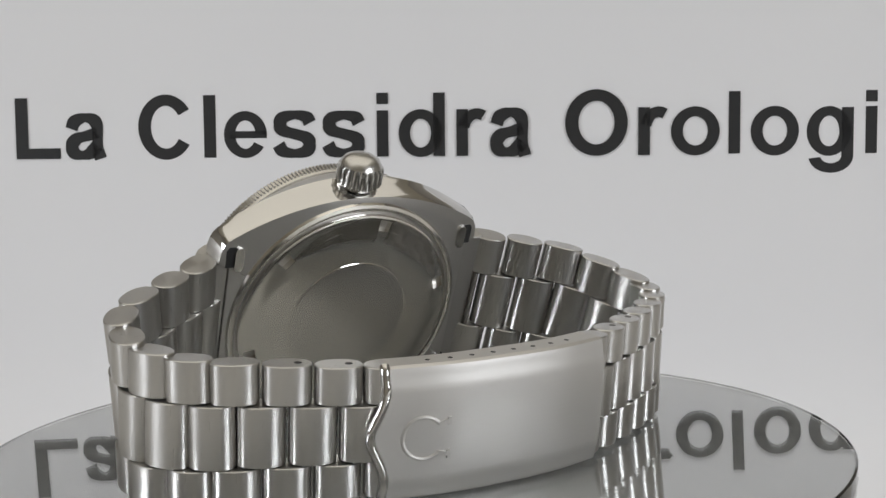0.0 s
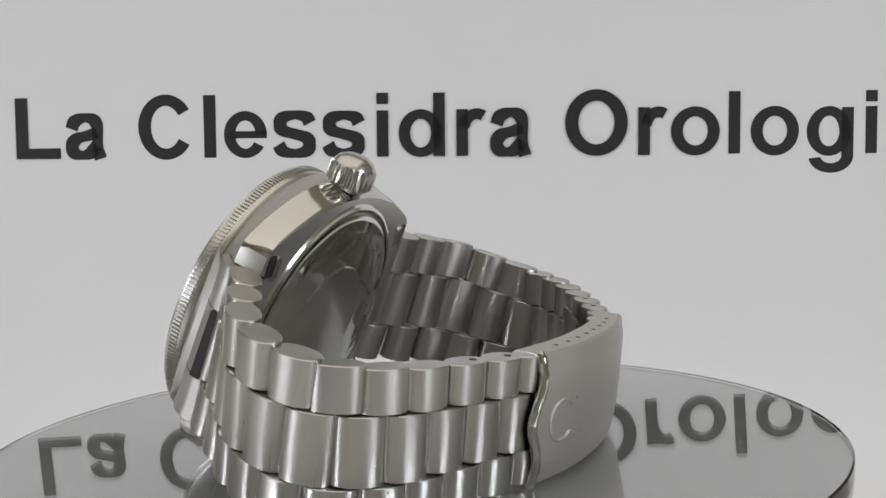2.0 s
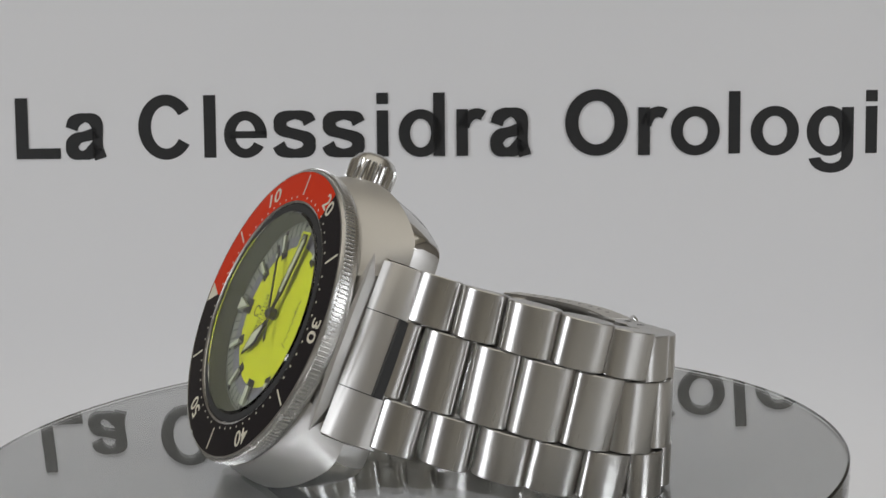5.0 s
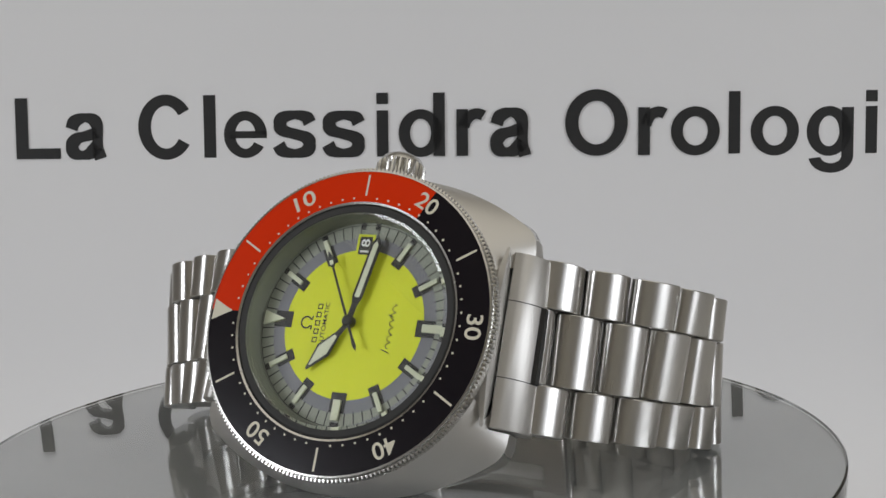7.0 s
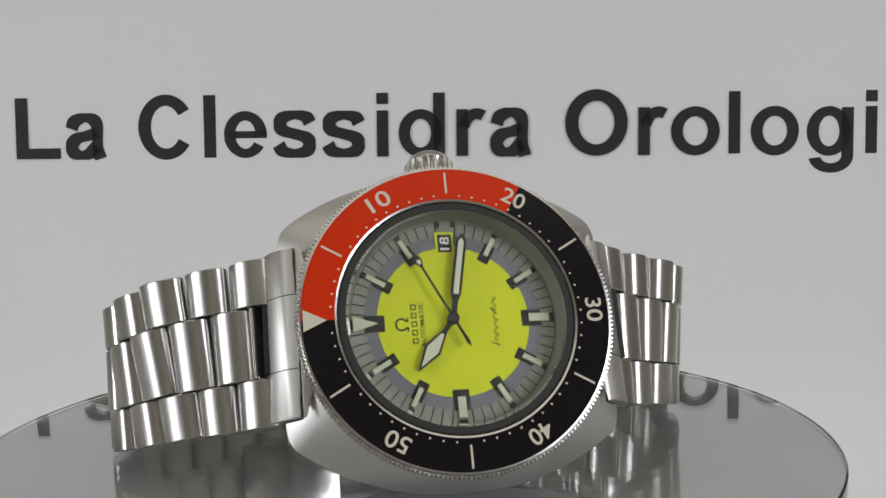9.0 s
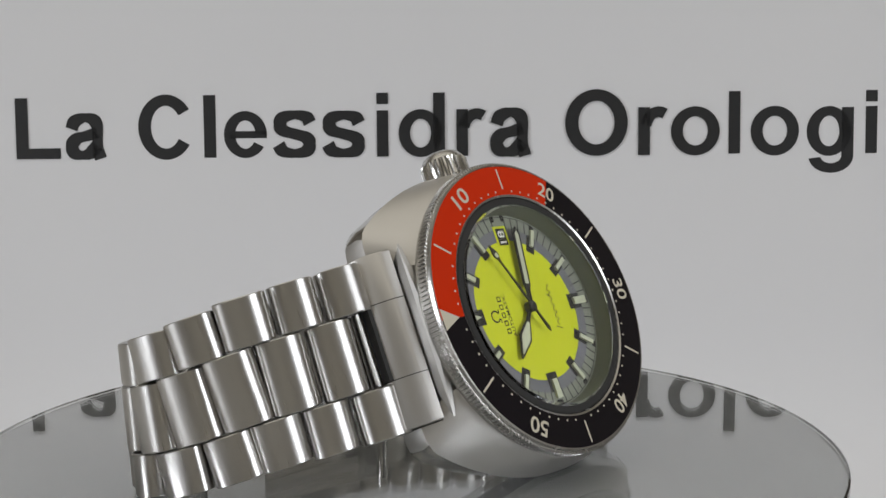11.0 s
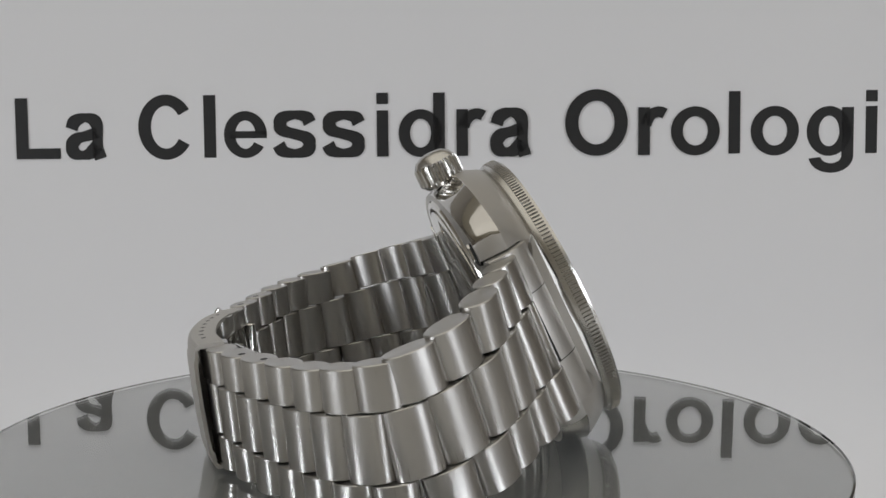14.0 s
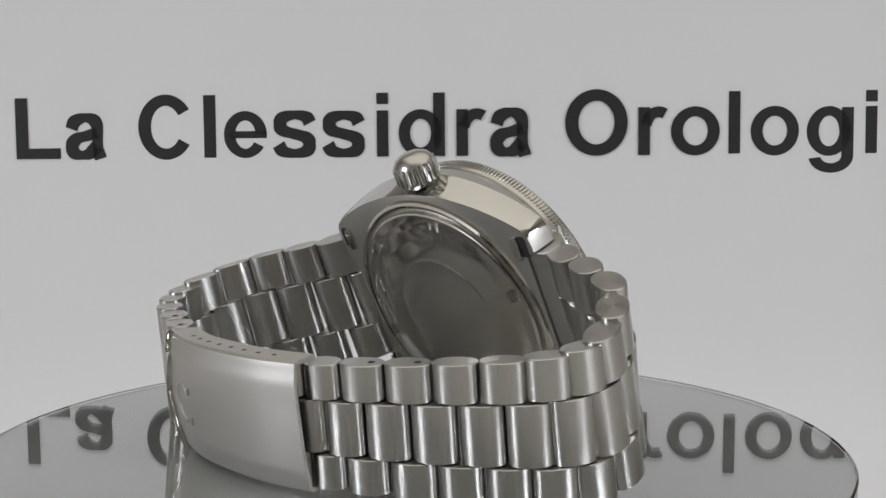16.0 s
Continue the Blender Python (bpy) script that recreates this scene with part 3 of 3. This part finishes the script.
    for A, B in zip(rows, rows[1:]):
        for i in range(n * 2):
            j = (i + 1) % (n * 2)
            crown.faces.new((A[i], A[j], B[j], B[i]))
    crown.faces.new(rows[0])
    crown.faces.new(rows[-1])
    crown.transform(Matrix.Translation((-0.2, 0, -7.1)))
    part("crown", crown, bezel_steel, watch, "fluted polished crown with a domed end", HEAD, smooth=35)
    stem = lathe([(0, 0), (1.5, 0), (1.5, 3.4), (0, 3.4)], 32, closed=False)
    stem.transform(Matrix.Translation((-0.2, 15.5, -7.1)) @ Matrix.Rotation(radians(-90), 4, "X"))
    part("crown_tube", stem, polished_steel, watch, at=HEAD)

    # caseback: domed polished ring with six key slots
    back = bmesh.new()
    prof = [(17.0, -9.0), (16.95, -9.5), (16.7, -9.85), (16.3, -10.0), (15.95, -9.95), (15.8, -9.1), (15.5, -9.1), (15.45, -10.05), (15.2, -10.2), (14.8, -10.25), (14.77, -10.25), (13.33, -10.42), (13.3, -10.43), (11.0, -10.55), (8.6, -10.6), (8.5, -10.66), (0.5, -10.66)]
    angles = []
    for k in range(6):
        a = 90 + 14 + 60 * k
        angles += [a - 3.4, a - 3.2, a, a + 3.2, a + 3.4] + [a + 3.4 + (60 - 6.8) * i / 10 for i in range(1, 10)]
    cols = []
    for n_, a in enumerate(angles):
        slot = (n_ % 14) in (1, 2, 3)
        col = []
        for r, z in prof:
            if slot and 13.32 < r < 14.79:
                z += 0.9
            col.append(back.verts.new((r * math.cos(radians(a)), r * math.sin(radians(a)), z)))
        cols.append(col)
    for i in range(len(cols)):
        A, B = cols[i], cols[(i + 1) % len(cols)]
        for j in range(len(prof) - 1):
            back.faces.new((A[j], A[j + 1], B[j + 1], B[j]))
    back.faces.new([c[-1] for c in cols])
    part("caseback", back, caseback_steel, watch, "polished screw-down caseback", HEAD, smooth=25)
    # Added round centre; its duller finish stands for a blurred reflection.
    part("caseback_centre", lathe([(0, -10.69), (8.3, -10.68), (8.42, -10.65), (8.42, -10.6), (0, -10.6)], 64, closed=False), soft_reflection_steel, watch, "duller round caseback centre in place of a soft reflection", HEAD)

    # end links that join case and bracelet
    for side in (-1, 1):
        sec = [(17.52, -4.6), (17.54, -3.7), (17.7, -3.58), (18.4, -3.85), (19.1, -4.3), (19.9, -5.1), (20.5, -5.95), (20.9, -6.9), (20.7, -8.8), (20.0, -9.1), (17.5, -9.1), (17.5, -6.0)]
        e = bmesh.new()
        a = [e.verts.new((side * x, -9.74, z)) for x, z in sec]
        b = [e.verts.new((side * x, 9.74, z)) for x, z in sec]
        e.faces.new(a)
        e.faces.new(b[::-1])
        for i in range(len(sec)):
            j = (i + 1) % len(sec)
            e.faces.new((a[i], b[i], b[j], a[j]))
        bmesh.ops.bevel(e, geom=[g for g in e.edges if abs(abs(g.verts[0].co.y) - 9.74) < 1e-4 and abs(g.verts[0].co.y - g.verts[1].co.y) < 1e-4], offset=0.12, segments=1, affect="EDGES")
        end = part("end_link", e, end_steel, watch, "satin steel end link", HEAD)
        for y in (-4.25, 4.25):
            seam = bmesh.new()
            grown = [(x + 0.02, z + 0.02) for x, z in sec[1:9]] + [(18.5, -8.5)]
            A = [seam.verts.new((side * x, y - 0.05, z)) for x, z in grown]
            B = [seam.verts.new((side * x, y + 0.05, z)) for x, z in grown]
            seam.faces.new(A)
            seam.faces.new(B[::-1])
            for i in range(len(grown)):
                j = (i + 1) % len(grown)
                seam.faces.new((A[i], B[i], B[j], A[j]))
            part("seam", seam, dark_gap, end, "fine dark seam", smooth=0)
        # Solid dark block in place of the shaded gap before the middle link.
        gap = prism([(side * 20.0, -4.2), (side * 20.0, 4.2), (side * 21.15, 4.2), (side * 21.15, -4.2)], -7.3, -6.15)
        part("slot", gap, dark_gap, end, "dark block painted as the shaded gap beside the middle link", smooth=0)


build_head()

# ---- the bracelet ----
# Middle of the outer face, the way across the band, and its width, from one end link round to the other.
LEFT = [(-19.9, -12.6, 6.6, 0.04, 0.41, 0.91, 19.6), (-30.6, -4.5, 3.6, -0.03, 0.2, 0.97, 18.8), (-34.0, -0.3, 1.9, 0.03, 0.13, 0.99, 18.3),
        (-36.0, 4.3, 0.3, 0.03, 0.05, 0.99, 17.8), (-36.15, 8.6, -0.8, 0.0, 0.03, 0.99, 17.2), (-34.7, 12.35, -1.3, -0.02, 0.05, 0.99, 16.7),
        (-31.2, 15.7, -1.6, -0.03, 0.06, 0.99, 16.0), (-25.0, 18.9, -1.8, -0.02, 0.08, 0.99, 15.4), (-17.3, 22.1, -1.9, 0.0, 0.1, 0.99, 14.8),
        (-8.3, 24.9, -1.9, 0.02, 0.107, 0.994, 14.2), (0.0, 25.2, -1.9, 0.02, 0.11, 0.994, 14.2)]
RIGHT_SIDE = [(19.9, -17.4, 6.5, 0.06, 0.41, 0.91, 19.6), (24.2, -14.7, 5.1, 0.06, 0.3, 0.95, 19.3), (28.8, -11.8, 3.8, 0.05, 0.2, 0.97, 18.9),
              (34.1, -8.4, 2.4, 0.05, 0.1, 0.99, 18.6), (37.8, -3.7, 0.9, 0.04, 0.0, 0.99, 18.2),
              (39.4, 2.0, -0.4, 0.03, -0.04, 0.99, 17.6), (38.1, 7.3, -1.0, 0.03, 0.0, 0.99, 16.8), (34.7, 11.6, -1.3, 0.03, 0.05, 0.99, 16.2),
              (29.9, 14.8, -1.5, 0.02, 0.08, 0.99, 15.5), (19.2, 20.6, -1.95, 0.0, 0.13, 0.99, 14.6), (12.2, 23.4, -1.95, 0.0, 0.12, 0.99, 14.4),
              (6.0, 25.0, -1.95, 0.0, 0.12, 0.99, 14.4)]
# Distances along the band at which the outer rows of links meet.
LEFT_JOINTS = [-0.6, 5.0, 10.4, 16.4, 22.3, 28.4, 33.4, 38.4, 43.5, 48.6, 54.0, 59.2, 63.6, 68.0]
RIGHT_JOINTS = [0.9, 6.9, 12.4, 18.4, 24.3, 30.0, 35.8, 41.0, 46.3, 51.7, 57.0, 62.2, 67.4]


def glide(rows, count=400):
    """A smooth line through rows, stepped evenly by length: returns a function of the distance along it."""
    P = np.array(rows)
    P = np.vstack([2 * P[0] - P[1], P, 2 * P[-1] - P[-2]])
    out = []
    for i in range(1, len(P) - 2):
        for t in np.linspace(0, 1, 40, endpoint=False):
            a, b, c, d = P[i - 1], P[i], P[i + 1], P[i + 2]
            out.append(0.5 * (2 * b + (c - a) * t + (2 * a - 5 * b + 4 * c - d) * t * t + (3 * b - a - 3 * c + d) * t ** 3))
    out = np.array(out + [P[-2]])
    s = np.r_[0, np.cumsum(np.linalg.norm(np.diff(out[:, :3], axis=0), axis=1))]
    return (lambda x: np.array([np.interp(x, s, out[:, k]) for k in range(7)])), s[-1]


def link_mesh(length, thick, height, n=2.25):
    """A domed link: an oval section (x along the band, y outwards), drawn across the band, with eased ends."""
    count = 44
    levels = []
    for z, k in ((-height / 2, 0.95), (-height / 2 + 0.1, 1.0), (height / 2 - 0.1, 1.0), (height / 2, 0.95)):
        levels.append(([(x * k, y * k) for x, y in cushion(length / 2, thick / 2, n, count)], z))
    return loft(levels)


def build_row(curve, total, sign, joints, row, holes):
    """Links of one row between the joints: row -1 bottom, 0 middle, 1 top."""
    for a, b in zip(joints, joints[1:]):
        s = (a + b) / 2
        p = curve(s)
        q = curve(s + 0.6) - curve(s - 0.6)
        w = Vector(p[3:6]).normalized()
        tan = Vector(q[:3]).normalized()
        w = (w - tan * w.dot(tan)).normalized()
        out = (w.cross(tan) * sign).normalized()
        tan = out.cross(w)
        width = p[6]
        side, mid = width * 0.285, width * 0.43
        h = (mid if row == 0 else side) - 0.14
        thick = 3.8 - 0.4 * min(1, max(0, s) / total)
        at = Vector(p[:3]) - out * (thick / 2 - 0.15) + w * (row * (mid + side) / 2)
        link = part("link", link_mesh((b - a) * 0.958, thick, h), link_steel, watch, "", axes(tan, out, w, on_disc(*at)), smooth=24)
        if row == 1 and s in holes:
            # A solid dark plug; its colour stands for the shade in the hole.
            hole = lathe([(0, 0.02), (0.42, 0.02), (0.42, -0.3), (0, -0.3)], 16, closed=False)
            part("pin_hole", hole, dark_gap, link, "dark plug painted as a shaded pin hole", Matrix.Translation(Vector((-0.2 * (b - a), 0, h / 2)) * MM))


def build_bracelet():
    for rows, sign, joints, stop in ((LEFT, 1, LEFT_JOINTS, 69.0), (RIGHT_SIDE, -1, RIGHT_JOINTS, 70.0)):
        curve, total = glide(rows)
        joints = [j for j in joints if j < stop]
        middle = [(a + b) / 2 for a, b in zip(joints, joints[1:])]
        middle = [1.3 if sign > 0 else 0.1] + middle
        mids = [(a + b) / 2 for a, b in zip(joints, joints[1:])]
        for row in (-1, 0, 1):
            build_row(curve, total, sign, middle if row == 0 else joints, row, mids[-4:-2])


build_bracelet()


# ---- the folding clasp ----
def build_clasp():
    line = [(19.2, 21.1, -2.1), (12.3, 24.0, -2.05), (5.4, 25.6, -2.0), (-1.5, 26.3, -2.0), (-8.3, 25.9, -1.95)]
    rows = [(*p, 0.01, 0.12, 0.99, 14.9) for p in line]
    curve, total = glide(rows)
    n = 40
    bm = bmesh.new()
    cols = []
    # section across the band: (outwards, across); a shallow cover with its rims turned in
    half = 7.45
    rim = [(-3.5, 7.35), (-0.5, 7.45), (-0.15, 7.2), (0.05, 6.6), (0.1, 5.9), (0.3, 5.5), (0.36, 4.6), (0.4, 3.6), (0.42, 2.7), (0.44, 1.8), (0.45, 0.9)]
    sec_out = [(o, -a) for o, a in rim] + [(0.45, 0.0)] + rim[::-1]
    sec_in = [(o - 0.45 if abs(a) < half - 0.5 else o - (0.2 if o > -2 else 0), a * (1 - 0.5 / half)) for o, a in sec_out]
    sec = sec_out + sec_in[::-1]
    for i in range(n + 1):
        s = total * i / n
        p = curve(s)
        w = Vector(p[3:6]).normalized()
        tan = Vector((curve(min(s + 0.5, total)) - curve(max(s - 0.5, 0)))[:3])
        tan = (tan - w * tan.dot(w)).normalized()
        out = tan.cross(w) * -1
        if out.y < 0:
            out = -out
        base = Vector(p[:3])
        col = []
        for o, a in sec:
            v = base + out * o + w * a
            if i <= 6:
                wave = 1.5 * math.exp(-(a / 2.5) ** 2) - 0.2 * math.exp(-((abs(a) - 4.8) / 1.2) ** 2)
                v += tan * (-wave) * (1 - i / 7)
            col.append(bm.verts.new(v))
        cols.append(col)
    m = len(sec)
    for A, B in zip(cols, cols[1:]):
        for j in range(m):
            k = (j + 1) % m
            bm.faces.new((A[j], A[k], B[k], B[j]))
    bm.faces.new(cols[0])
    bm.faces.new(cols[-1][::-1])
    clasp = part("clasp", bm, clasp_steel, watch, "brushed steel folding clasp with a wavy end", Matrix.Translation((0, 0, 10.02 * MM)), smooth=28)

    def spot(s, o, a):
        p = curve(s)
        w = Vector(p[3:6]).normalized()
        tan = Vector((curve(min(s + 0.5, total)) - curve(max(s - 0.5, 0)))[:3])
        tan = (tan - w * tan.dot(w)).normalized()
        out = tan.cross(w) * -1
        if out.y < 0:
            out = -out
        return axes(tan, w, out, Vector(p[:3]) * MM + (out * o + w * a) * MM), tan, w, out

    # polished bead along the wavy end
    ends = [v.co.copy() for v in clasp.data.vertices[:len(rim) * 2 + 1]][1:-1]
    bead = bmesh.new()
    loops = []
    for k, c in enumerate(ends):
        along = (ends[min(k + 1, len(ends) - 1)] - ends[max(k - 1, 0)]).normalized()
        u = Vector((0.94, -0.33, 0))
        u = (u - along * u.dot(along)).normalized()
        v = along.cross(u)
        loops.append([bead.verts.new((c / MM + (u * math.cos(t) + v * math.sin(t)) * 0.58)) for t in [q * math.pi / 4 for q in range(8)]])
    for A, B in zip(loops, loops[1:]):
        for j in range(8):
            k = (j + 1) % 8
            bead.faces.new((A[j], A[k], B[k], B[j]))
    bead.faces.new(loops[0])
    bead.faces.new(loops[-1][::-1])
    part("edge_bead", bead, polished_steel, clasp, "polished wavy edge", smooth=60)
    # adjustment holes along the upper rim: solid plugs, the holes' shade as colour
    for k in range(8):
        m_, tan, w, out = spot(5.0 + 2.7 * k, -1.75, half - 0.06)
        hole = lathe([(0, 0.03), (0.3, 0.03), (0.3, -0.2), (0, -0.2)], 14, closed=False)
        part("pin_hole", hole, dark_gap, clasp, "dark plug painted as a shaded pin hole", axes(tan, out, w, m_.translation))
    # raised emblem
    m_, tan, w, out = spot(4.3, 0.36, -0.5)
    em = bmesh.new()
    steps = 40
    rings = []
    for i in range(steps + 1):
        a = radians(42 + 276 * i / steps)
        cx, cy = 2.3 * math.cos(a), 2.3 * math.sin(a)
        rings.append([em.verts.new((cx + 0.26 * math.cos(t) * math.cos(a), cy + 0.26 * math.cos(t) * math.sin(a), 0.24 * math.sin(t))) for t in [k * math.pi / 4 for k in range(8)]])
    for A, B in zip(rings, rings[1:]):
        for j in range(8):
            k = (j + 1) % 8
            em.faces.new((A[j], A[k], B[k], B[j]))
    em.faces.new(rings[0])
    em.faces.new(rings[-1][::-1])
    for side in (-1, 1):
        bar(2.2, side * 1.72, 1.2, 0.4, 12 * side, -0.1, 0.24, em)
        bar(2.75, side * 1.85, 0.9, 0.36, 90, -0.1, 0.26, em)
    part("emblem", em, clasp_steel, clasp, "raised open ring", axes(tan, w, out, m_.translation))
    # folding blade inside the clasp, with a pressed rib and hinge tubes
    def plate(f0, f1, o0, o1, a0, a1):
        bm = bmesh.new()
        cols = []
        for i in range(17):
            p = curve(total * (f0 + (f1 - f0) * i / 16))
            cols.append([bm.verts.new(Vector(p[:3]) + Vector((0.19, 0.98, 0)) * o + Vector((0, 0.1, 1)) * a) for o, a in ((o0, a0), (o0, a1), (o1, a1), (o1, a0))])
        for A, B in zip(cols, cols[1:]):
            for j in range(4):
                k = (j + 1) % 4
                bm.faces.new((A[j], A[k], B[k], B[j]))
        bm.faces.new(cols[0])
        bm.faces.new(cols[-1][::-1])
        return bm

    blade = part("folding_blade", plate(0.05, 0.96, -4.2, -3.75, -6.1, 5.5), polished_steel, clasp, "polished folding blade")
    part("rib", plate(0.2, 0.8, -4.55, -4.1, 1.6, 3.6), clasp_steel, blade, "pressed rib")
    for f in (0.05, 0.96):
        p = curve(total * f)
        tube = lathe([(0, -6.2), (0.6, -6.2), (0.75, -6.0), (0.75, 5.5), (0.6, 5.7), (0, 5.7)], 20, closed=False)
        part("hinge_tube", tube, polished_steel, blade, "hinge tube", Matrix.Translation((Vector(p[:3]) + Vector((0.19, 0.98, 0)) * -3.95) * MM))
    arm = bmesh.new()
    ac = []
    for i in range(9):
        x, y = -4.0 - 1.8 * i, 21.9 - 0.42 * i - 0.012 * i * i
        ac.append([arm.verts.new((x + 0.2 * o, y + o, z)) for o, z in ((0, -6.2), (0, 4.7), (-0.4, 4.7), (-0.4, -6.2))])
    for A, B in zip(ac, ac[1:]):
        for j in range(4):
            k = (j + 1) % 4
            arm.faces.new((A[j], A[k], B[k], B[j]))
    arm.faces.new(ac[0])
    arm.faces.new(ac[-1][::-1])
    part("folding_arm", arm, polished_steel, clasp, "thin polished folding arm")


build_clasp()


# ---- movement ----
def motions():
    spin = [(0.0, -140.7), (2.0, -106.2), (4.2, -67.3), (6.3, -30.3), (8.0, 0.7), (9.2, 22.3), (11.3, 59.4), (13.0, 87.9), (14.5, 113.6), (16.0, 139.9)]
    rows = [(t, pose(0, 0, DISC_TOP * MM, 0, 0, a)) for t, a in spin]
    walk(watch, rows)
    walk(turntable, rows)


motions()
